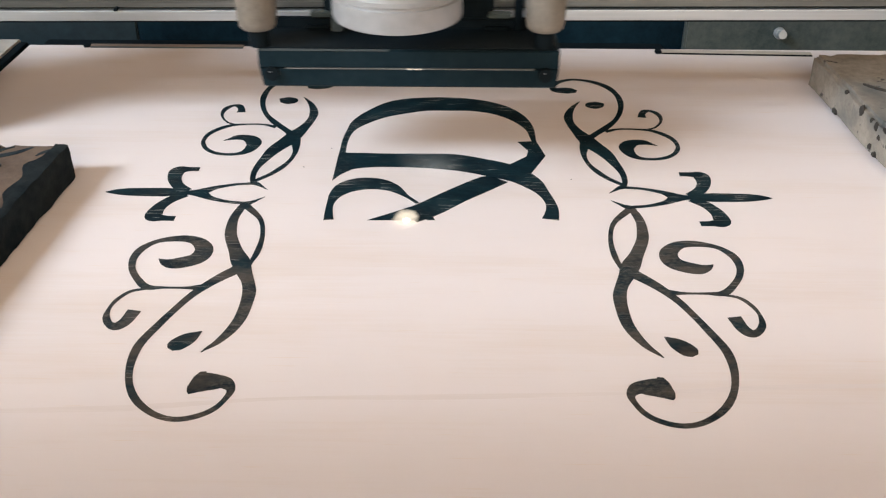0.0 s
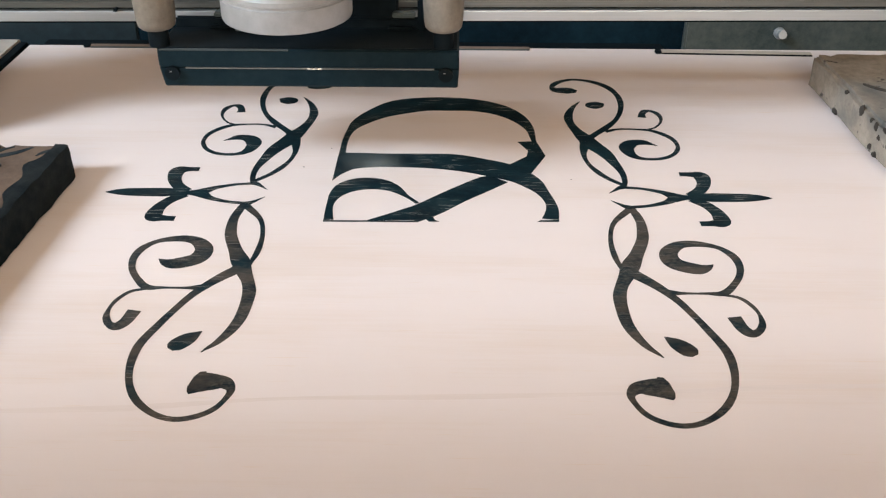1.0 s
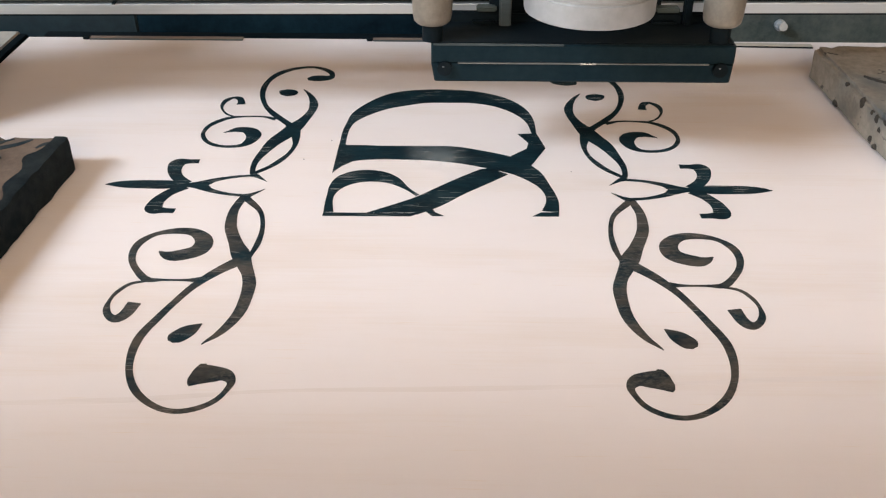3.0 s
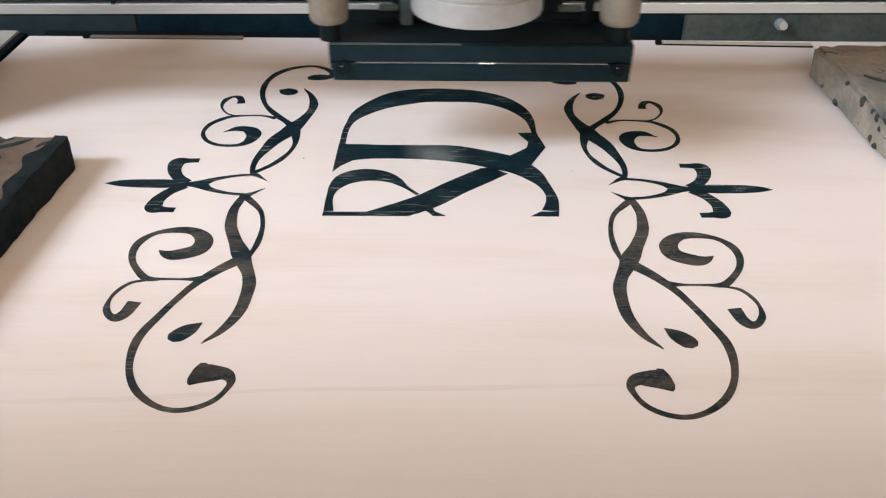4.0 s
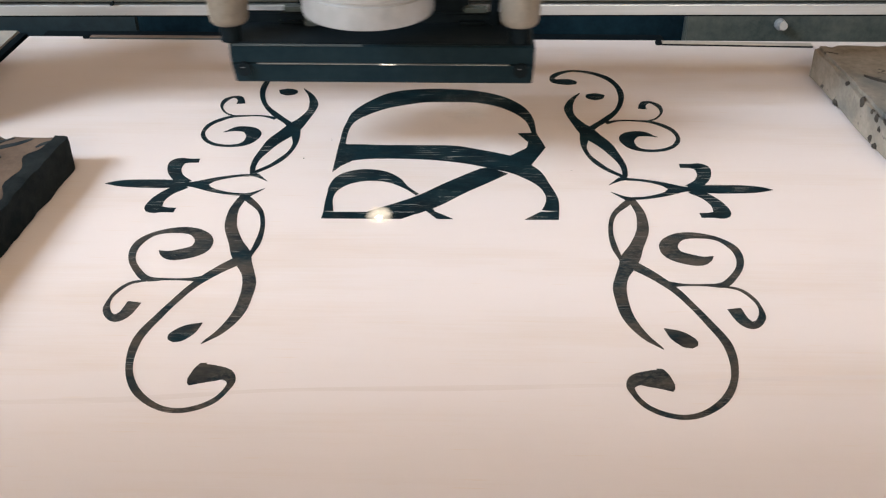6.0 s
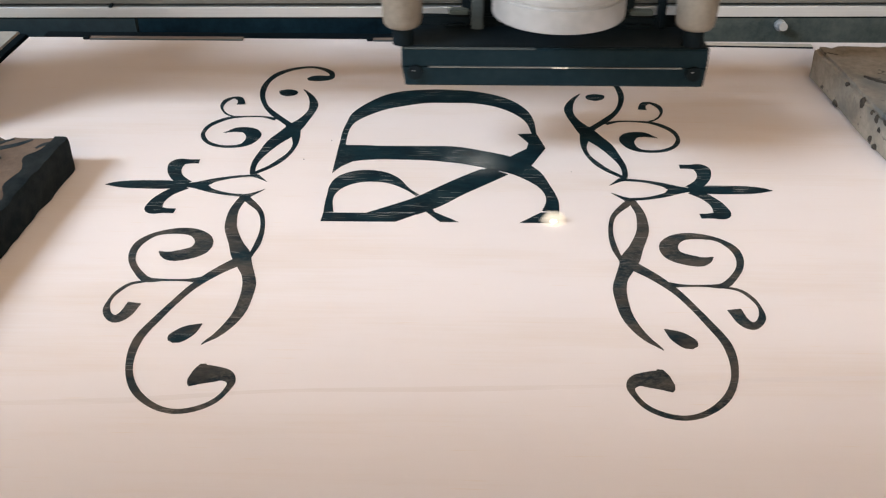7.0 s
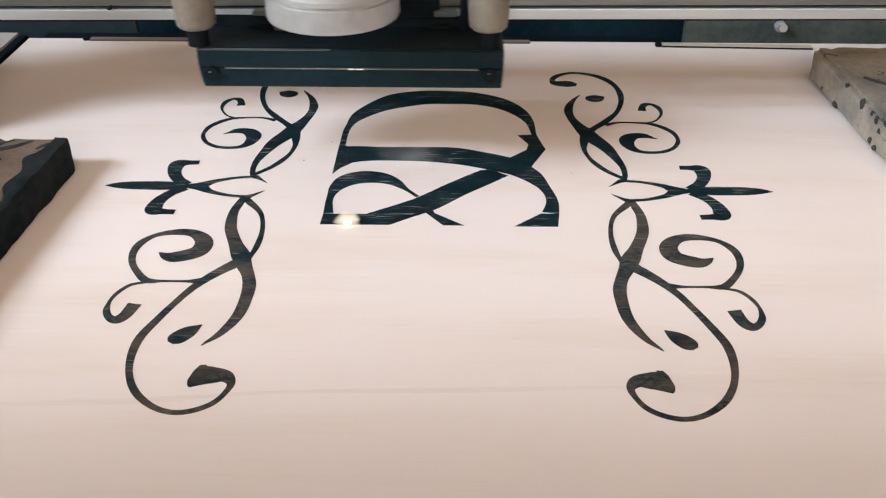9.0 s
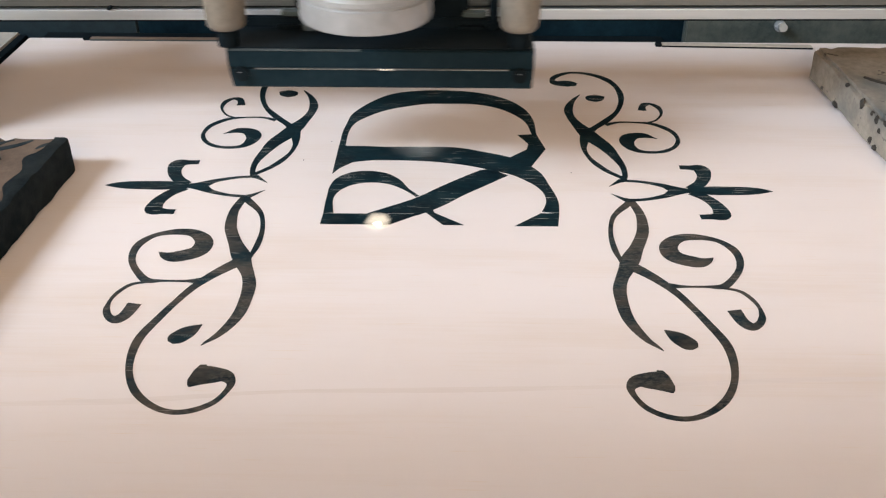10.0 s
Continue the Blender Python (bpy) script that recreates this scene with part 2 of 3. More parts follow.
def flipped(keys, sx, sy, middle=3.3):
    """Mirrored across the design's middle, which lies a little beyond the origin."""
    out = [(k[0] * sx, k[1] if sy > 0 else 2 * middle - k[1], *k[2:]) for k in keys]
    # the mirrored half sits a little nearer and is a touch shorter
    return out if sx > 0 else [(k[0], k[1] - 0.6 - 0.024 * max(0, k[1]), *k[2:]) for k in out]


# ---- room ----
def room():
    floor = new("floor", mesh_of("floor", box(-3.3, 2.4, -2.2, 2.4, -1.1, -1.0), CONCRETE))
    tagged(floor, "grey concrete workshop floor", "floor", kind="structure")
    ceiling = new("ceiling", mesh_of("ceiling", box(-3.3, 2.4, -2.2, 2.4, 2.0, 2.1), PLASTER))
    tagged(ceiling, "plain warm tan plaster ceiling", "ceiling", kind="structure")
    for name, b in (("wall_west", (-3.4, -3.3, -2.2, 2.4)), ("wall_east", (2.4, 2.5, -2.2, 2.4)), ("wall_north", (-3.3, 2.4, 2.4, 2.5))):
        tagged(new(name, mesh_of(name, box(*b, -1.0, 2.0), PLASTER)), "plain warm tan plaster wall", "wall", kind="structure")
    bm = bmesh.new()
    for x0, x1, z0, z1 in ((-3.3, -0.6, -1, 2.0), (1.1, 2.4, -1, 2.0), (-0.6, 1.1, -1, 0.5), (-0.6, 1.1, 1.35, 2.0)):
        box(x0, x1, -2.2, -2.05, z0, z1, bm=bm)
    tagged(new("wall_south", mesh_of("wall_south", bm, PLASTER)), "warm tan plaster wall with an opening for the fill", "wall", kind="structure")
    # Window invented to house the fill light.
    w = thing("added_window", "added window, out of view, around the fill light", "window", kind="structure", at=(0.25, -2.12, 0.925))
    for b in ((-0.85, 0.85, -0.425, -0.38), (-0.85, 0.85, 0.38, 0.425), (-0.85, -0.8, -0.38, 0.38), (0.8, 0.85, -0.38, 0.38), (-0.02, 0.02, -0.38, 0.38)):
        part("added_window_frame", box(b[0], b[1], -0.03, 0.03, b[2], b[3], 0.004), PLASTER, w)
    lamp = thing("ceiling_light", "long white ceiling light panel", "lamp", at=(LAMP.x, LAMP.y, 2.0))
    part("frame", box(-0.84, 0.84, -0.43, 0.43, -0.02, 0, 0.004), SILVER, lamp)
    part("diffuser", box(-0.80, 0.80, -0.39, 0.39, -0.025, -0.0205, 0.001), PANEL, lamp)


# ---- machine bed ----
SHADE_BAR_Y = -0.353
BOARD_X0, BOARD_X1, BOARD_Y0, BOARD_Y1 = -0.2672, 0.330, -0.36, 0.2015


def bed():
    b = thing("machine_bed", "black steel bed of a laser engraving machine", "machine bed", kind="structure")
    part("base", box(-0.50, 0.50, -0.36, 0.36, -1.0, -0.016, 0.004), BLACK, b)
    part("slat", box(-0.262, -0.245, -0.355, 0.198, -0.0158, -0.0042, 0.0008), DULL, b)
    part("slat", box(0.30, 0.32, -0.355, 0.198, -0.0158, -0.0042, 0.0008), DULL, b)
    part("side_rail", box(-0.34, -0.2790, -0.355, 0.216, -0.0158, -0.0015, 0.0008), PALE, b, "pale aluminium side rail")
    # Black strip painted where the gap beside the rail lies in shade.
    part("gap_strip", box(-0.2788, -0.2725, -0.355, 0.212, -0.0158, -0.0020, 0.0006), BLACK, b, "black strip standing for the dark gap beside the rail")
    # Unseen panel, added to cut the low fill off the near board.
    part("shade_panel", box(-0.46, 0.46, -0.374, -0.3605, -1.0, 0.100, 0.002), BLACK, b, "unseen black panel added to shade the near board")
    # Unseen bar on two posts, added to dim the board's near edge.
    part("shade_bar", box(-0.60, 0.46, SHADE_BAR_Y - 0.075, SHADE_BAR_Y, 0.300, 0.312, 0.002), BLACK, b, "unseen black bar added to shade the near board")
    part("shade_bar_post", box(-0.60, -0.56, SHADE_BAR_Y - 0.06, SHADE_BAR_Y - 0.02, -1.0, 0.2998, 0.002), BLACK, b)
    part("shade_bar_post", box(0.42, 0.46, SHADE_BAR_Y - 0.06, SHADE_BAR_Y - 0.02, -1.0, 0.2998, 0.002), BLACK, b)
    rear = thing("rear_panel", "blue-black painted steel panel behind the board", "machine panel", kind="structure")
    part("panel", box(-0.2035, 0.46, 0.2255, 0.2335, -0.0158, 0.14, 0.001), NAVY, rear)
    part("panel", box(-0.46, -0.2040, 0.2255, 0.2335, -0.0158, 0.14, 0.001), LIGHTER_NAVY, rear, "lighter blue-grey end of the panel")
    part("lower_beam", box(-0.265, 0.145, 0.2045, 0.2253, -0.0158, -0.0045, 0.001), BLACK, rear)
    pl = thing("steel_bracket", "grey steel sheet bracket with a bright bolt", "bracket")
    part("sheet", box(0.158, 0.44, 0.2170, 0.2252, -0.0156, 0.05, 0.0012), STEEL, pl)
    part("flange", box(0.159, 0.44, 0.2030, 0.2168, -0.0156, -0.0050, 0.001), STEEL, pl)
    bolt = bmesh.new()
    rod((0.2185, 0.217, 0.0062), (0.2185, 0.2140, 0.0062), 0.0036, 16, bolt)
    rod((0.2185, 0.2140, 0.0062), (0.2185, 0.2085, 0.0074), 0.0027, 14, bolt)
    part("bolt", bolt, SILVER, pl, "bright steel bolt")
    # flat strips along the far edge of the board
    for x0, x1, y0, y1, slope in ((-0.2264, -0.128, 0.1962, 0.2010, 0.0), (-0.0448, 0.0554, 0.1965, 0.2010, 0.0), (0.1385, 0.2330, 0.1905, 0.1962, -1.6)):
        s = thing("hold_down_strip", "thin pale metal strip lying along the board's edge", "metal strip", "strips along the board")
        s.location, s.rotation_euler = ((x0 + x1) / 2, (y0 + y1) / 2, 0.0), (0, 0, radians(slope))
        w, h = (x1 - x0) / 2, (y1 - y0) / 2
        part("strip", box(-w, w, -h + 0.0012, h, 0.0001, 0.0013, 0.0003), TARNISHED if slope == 0 else PALE, s)
        part("near_edging", box(-w, w, -h, -h + 0.0011, 0.0001, 0.0009, 0.0002), DULL if slope == 0 else BLACK, s, "thin dark edging")
        part("end_tab", box(-w - 0.004, -w, -h, h * 0.4, 0.0001, 0.0022, 0.0004), BLACK, s)


# ---- the board and what is burnt into it; x, y and width in mm ----
BIG_LOOP = [(-80, -60.9, 6.67), (-88, -69.7, 5.29), (-95, -80.1, 4.01), (-99.5, -90.4, 3.5), (-103.1, -100.2, 3.73), (-107.3, -114.8, 3.99), (-105.6,
    -131.7, 2.96), (-99.6, -143.8, 3.2), (-90.6, -151.4, 2.8), (-83.9, -153.2, 2.76), (-77.5, -151.7, 2.85), (-72.3, -147.9, 2.7), (-69.3, -142.2,
    2.56), (-68.6, -138, 3.49), (-71.2, -134.6, 6.48), (-76.3, -133.9, 9.44), (-80.7, -134.1, 11.34)]
STEM = [(-88.7, -6, 2.98), (-89.4, -10.5, 4.19), (-90.8, -19.8, 4.67), (-90, -31.3, 5.56), (-88.8, -36.7, 5.75), (-84.6, -47.8, 6.36), (-80.9, -56.4,
    8.36), (-77.9, -64.3, 6.75), (-75.2, -70.9, 5.61), (-73.3, -78.2, 5.82), (-72.9, -86.7, 5.45), (-73.5, -96.6, 5.16), (-75.5, -104, 4.5), (-79,
    -111.3, 3.16), (-82.4, -115.6, 1.55), (-83.6, -117.4, 0.37)]
LEAF = [(-89.5, -5.7, 3.13), (-86.2, -10.4, 4.06), (-78.8, -21.1, 2.74), (-75.5, -35, 2.45), (-75.4, -48.8, 3.05), (-76.5,
    -55.9, 2.47), (-77.3, -60.2, 2.45)]
SPIRAL = [(-93.5, -75.7, 4.39), (-98.8, -76, 2.06), (-107.8, -76, 1.86), (-114.6, -75.8, 3.79), (-120.2, -69.8, 3.36), (-124.6, -61.9, 3.25), (-126.1,
    -53.8, 3.76), (-124.8, -46.9, 4.15), (-119.9, -40.8, 3.31), (-111, -38.2, 5.13), (-104.3, -39.3, 5.99), (-99.8, -43.4, 7.52), (-98.1, -48, 8.34),
    (-99.2, -53.5, 8.86), (-103.8, -56.8, 8.75), (-108.7, -58.1, 7.99), (-112.2, -57.1, 4.9), (-115.4, -54.7, 0.77)]
SMALL_HOOK = [(-113.9, -76.8, 1.65), (-120.2, -78.9, 2.1), (-123.9, -84.7, 2.2), (-125.1, -90.3, 1.89), (-124.4, -96.7, 3.2), (-121.7, -101.1, 3.71),
    (-118.9, -102.1, 5.43), (-116.7, -99.7, 5.47), (-115, -91.8, 5.91)]
DROP = [(-86, -104.8, 0.36), (-89.3, -108.3, 6.39), (-91.9, -111.3, 7.82), (-94.2, -114.3, 6.79), (-95.3, -115.9, 2.82)]
FAR_LOOP = [(-77.3, 67.5, 5.81), (-80.8, 72.5, 4.24), (-89, 83, 4.26), (-95.7, 94.1, 3.1), (-100.1, 108.2, 3.32), (-101.3, 120.2, 3.89), (-100.2, 131,
    3.61), (-96.2, 141.3, 4.6), (-88.8, 148.8, 4.08), (-77.8, 152.3, 3.11), (-70.3, 149.1, 3.77), (-65.8, 144.1, 4.07), (-64.4, 139.5, 3.52), (-66.1,
    136, 6.77), (-73.9, 134.6, 8.7), (-78.1, 133.3, 3.76)]
FAR_STEM = [(-78.2, 118.2, 0.92), (-73, 108.7, 3.36), (-69.9, 97.1, 5.22), (-70.1, 87.8, 4.9), (-72.6, 77.6, 6.14), (-75.9, 68.6, 9.13), (-79, 60.3,
    9.56), (-83.9, 50.5, 8.07), (-87.3, 39.1, 5.44), (-89.7, 28, 3.65), (-89.5, 18.4, 3.08), (-88.2, 13.7, 3.34)]
FAR_LEAF = [(-75, 63.7, 5.12), (-74, 56.1, 4.82), (-73.1, 47.5, 3), (-74.4, 37.9, 2.56), (-77.4, 30.1, 3.43), (-81.5, 23, 3.11), (-86.2, 17.6, 2.91)]
FAR_SPIRAL = [(-87.5, 77.3, 3.5), (-95, 80.6, 2.13), (-104.7, 80.5, 2.07), (-111.4, 79.3, 3.02), (-117.1, 75, 3.58), (-121.5, 68.2, 3.15), (-122.6,
    60.4, 2.49), (-121.5, 55.1, 2.82), (-118.4, 49.6, 2.72), (-113.2, 45.5, 3.01), (-107, 44.1, 2.88), (-100.7, 45.3, 3.63), (-97.4, 48.9, 5.65),
    (-95.8, 55.2, 7.64), (-96.3, 58.7, 8.51), (-98.4, 62.2, 8.14), (-101.6, 64, 6.72), (-105.9, 64, 5.62), (-109.6, 61.8, 2.28), (-112.2, 60.2, 0.55)]
FAR_HOOK = [(-110.9, 80.5, 1.77), (-115, 83.3, 1.59), (-119, 90.1, 1.66), (-120.1, 96.2, 2.6), (-119, 102.1, 3.47), (-115.9, 105.7, 2.89), (-112.9,
    105.1, 4.26), (-110.8, 101.4, 4.06), (-110, 96.2, 5.21)]
FAR_DROP = [(-91.7, 115.6, 1.23), (-89.1, 114.4, 7.73), (-86, 113.2, 9.41), (-83.2, 111.7, 7.74), (-81.6, 110.5, 2.02)]
SPEAR = [(-155.9, 3.3, 0.41), (-151.7, 3.7, 4.23), (-145.8, 3.7, 6.93), (-135.1, 3.6, 8.04), (-125.8, 3.6, 7.72), (-114.5, 3.8, 1.99)]
LILY_HOOK = [(-117.2, 27.6, 4.03), (-122.4, 27.3, 4.5), (-126.9, 26.2, 7.93), (-127.3, 18.9, 6.72), (-123.9, 10.8, 5.8), (-118.2, 4.6, 5.96)]
STALK = [(-117.7, 3.6, 2.92), (-114, 4.1, 3.85), (-109.4, 5.4, 5.36), (-106.1, 8, 3.6), (-96.6, 11.8, 2.15), (-89.3, 12.9, 2.33)]
THORN = [(-90.3, 12.3), (-88.4, 15.2), (-85.7, 14.1), (-80.3, 6.8), (-86, 10.9)]
CURL_END = [(-79.1, -128.3), (-81.3, -128.5), (-82.9, -131.6), (-83.9, -136.8), (-83.5, -139.2), (-82.6, -140.4), (-80.4, -139.7), (-75.9, -137.3)]
JOINT = [(-170.8, -152.4, 0.8), (-143.5, -150, 0.9), (-102.5, -147.9, 1.3), (-54, -142.5, 0.7), (7.4, -140.4, 1.2), (65.5, -137.7, 0.7), (124.7,
    -133.4, 1.1), (157.9, -132, 0.9), (184.3, -130.3, 0.8)]
D_BOWL = [(-49, 36.4, 3.65), (-49.1, 49.1, 3.16), (-48.9, 63.9, 3.24), (-47.3, 74.4, 4.19), (-43.8, 83.9, 8.58), (-34.7, 96.2, 13.8), (-23, 105.4,
    19.3), (-9.8, 109.6, 18.69), (6.5, 110.1, 18.32), (19.7, 108.4, 16.06), (32.7, 102.1, 13.27), (42.2, 91.2, 9.24), (47.5, 77.9, 4.78), (48.9, 62.3,
    2.35)]
D_FOOT = [(-50.8, 48.4), (-46.8, 47.2), (-38, 31), (-41.5, 29.8), (-47.5, 23.2), (-50.9, 16.7)]
D_STEM = [(-45.6, 37.7, 18.8), (-38.3, 38.7, 16.69), (-29.9, 38.9, 15.12), (-7.7, 38.8, 15.71), (6.8, 37.5, 17.52), (18.2, 34, 16.86), (32.8, 27.5,
    16.38), (39.7, 22.1, 13.42), (45, 15.4, 10.67), (49.6, 5.8, 5.94), (52, -2.7, 4.94), (52.5, -9.6, 5.73), (51.8, -14.8, 6.73), (50.9, -19.1, 7.84)]
D_FLARE = [(40.4, 61.4), (50.1, 62.4), (53.6, 45.2), (44.7, 24.6), (32.9, 29.8), (35.1, 35.4), (44, 44.4), (45.3, 50.9)]
R_BOWL = [(-48.4, -21.1, 4.54), (-49, -15, 3.79), (-49.3, -9.3, 3.27), (-49, -3.9, 3.74), (-47.7, 2.4, 6.34), (-43.4, 9.9, 10.77), (-36.4, 13.7,
    11.98), (-27.7, 13.2, 10.41), (-20.7, 9.1, 6.73), (-14.4, 1.6, 2.25), (-9, -5, 1.85)]
R_LEG = [(22.8, 15.5, 12.59), (17.5, 10.6, 13.07), (7.7, 1.5, 13.19), (-3.6, -10, 13.66), (-12.9, -17.4, 13.02)]
R_JOIN = [(-18.4, -12.7), (-8.3, -5.6), (-7.6, -20.6), (-31, -21)]
R_END = [(17.5, 18.8), (20.2, 21.5), (23.5, 22.4), (28.4, 20.2), (33.4, 16.5), (26.4, 9.8), (19.9, 3.8)]
R_TAIL = [(-5.3, -19.1), (-2.1, -16.8), (-0.8, -20.4), (-4.3, -20.5)]

GROW = [((-50.7, -21.3), (-51.1, -30.6)),
        ((-7.6, -21.1), (-20.4, -30.5)),
        ((-4.3, -20.5), (2.9, -30.5)),
        ((-0.5, -20.4), (12.1, -30.5)),
        ((46.5, -19.6), (34.3, -30.9)),
        ((54.8, -19.5), (53.3, -30.8))]


def board():
    b = thing("plywood_board", "pale birch plywood board with a burnt monogram and scrolls", "wooden board")
    bm = box(BOARD_X0, BOARD_X1, BOARD_Y0, BOARD_Y1, -0.004, 0.0, 0.0004)
    part("veneer", bm, WOOD, b)
    part("core", box(BOARD_X0 + 0.001, BOARD_X1 - 0.001, BOARD_Y0 + 0.001, BOARD_Y1 - 0.001, -0.0042, -0.0039), EDGE, b)
    for sx in (1, -1):
        for strokes in ((BIG_LOOP, STEM, LEAF, SPIRAL, SMALL_HOOK, DROP), (FAR_LOOP, FAR_STEM, FAR_LEAF + [(-89.4, 14.0, 2.6)], FAR_SPIRAL, FAR_HOOK, FAR_DROP)):
            bm = bmesh.new()
            for i, s in enumerate(strokes):
                stroke(bm, [(k[0], k[1], max(0.3, k[2] - 0.4)) for k in flipped(s, sx, 1)], DEPTH + i * 0.000012)
            if strokes[0] is BIG_LOOP:
                slab([(x / 1000, y / 1000) for x, y in flipped(CURL_END, sx, 1)], 0, DEPTH + 0.00008, bm)
            part("engraved_scroll", bm, RUBBED if strokes[0] is BIG_LOOP else CHAR, b, "rubbed brownish burnt scroll" if strokes[0] is BIG_LOOP else "dark burnt scroll")
        bm = bmesh.new()
        stroke(bm, flipped(SPEAR, sx, 1), DEPTH)
        for i, sy in enumerate((1, -1)):
            stroke(bm, flipped(LILY_HOOK, sx, sy), DEPTH + 0.00002 + i * 0.00001)
            stroke(bm, flipped(STALK, sx, sy), DEPTH + 0.00004 + i * 0.00001)
            slab([(x / 1000, y / 1000) for x, y in flipped(THORN, sx, sy)], 0, DEPTH + 0.00006 + i * 0.00001, bm)
        part("engraved_lily", bm, CHAR, b, "dark burnt lily ornament")
    bm = bmesh.new()
    stroke(bm, [(x, y, 2.4 * w) for x, y, w in JOINT], 0.00003, 12)
    part("veneer_joint", bm, SEAM, b, "faint joint in the veneer")
    bm = bmesh.new()
    stroke(bm, D_BOWL, DEPTH)
    stroke(bm, D_STEM, DEPTH + 0.00001)
    slab([(x / 1000, y / 1000) for x, y in D_FOOT], 0, DEPTH + 0.00002, bm)
    slab([(x / 1000, y / 1000) for x, y in D_FLARE], 0, DEPTH + 0.00003, bm)
    part("engraved_letter", bm, CHAR, b, "dark burnt initial D")
    bm = bmesh.new()
    stroke(bm, R_BOWL, DEPTH + 0.00004)
    stroke(bm, R_LEG, DEPTH + 0.00005)
    slab([(x / 1000, y / 1000) for x, y in R_JOIN], 0, DEPTH + 0.00006, bm)
    slab([(x / 1000, y / 1000) for x, y in R_TAIL], 0, DEPTH + 0.00007, bm)
    slab([(x / 1000, y / 1000) for x, y in R_END], 0, DEPTH + 0.00008, bm)
    part("engraved_letter", bm, CHAR, b, "dark burnt initial R, still being engraved")
    for x, y, r in ((-0.0665, 0.031, 0.0004), (0.064, 0.020, 0.0003), (-0.055, 0.052, 0.0003)):
        part("burn_speck", lathe([(r, 0.0), (r * 0.7, 0.0001)], x, y, 8), CHAR, b)
    return b


LINES = 16


def span(i, s):
    """The point of outline i at the share s of the rows burnt in the clip, in metres."""
    (x0, y0), (x1, y1) = GROW[i]
    return (x0 + (x1 - x0) * s) / 1000, (y0 + (y1 - y0) * s) / 1000


def fresh_lines(b):
    """The rows that the beam adds, one narrow band after another."""
    rows = []
    for n in range(LINES):
        lo, hi = n / LINES, (n + 1.04) / LINES
        for a in (0, 2, 4):
            bm = bmesh.new()
            slab([span(a, lo), span(a + 1, lo), span(a + 1, hi), span(a, hi)], -0.0003, DEPTH + 0.00001 * (n % 2), bm)
            rows.append((n, part("engraved_line", bm, CHAR, b)))
    return rows


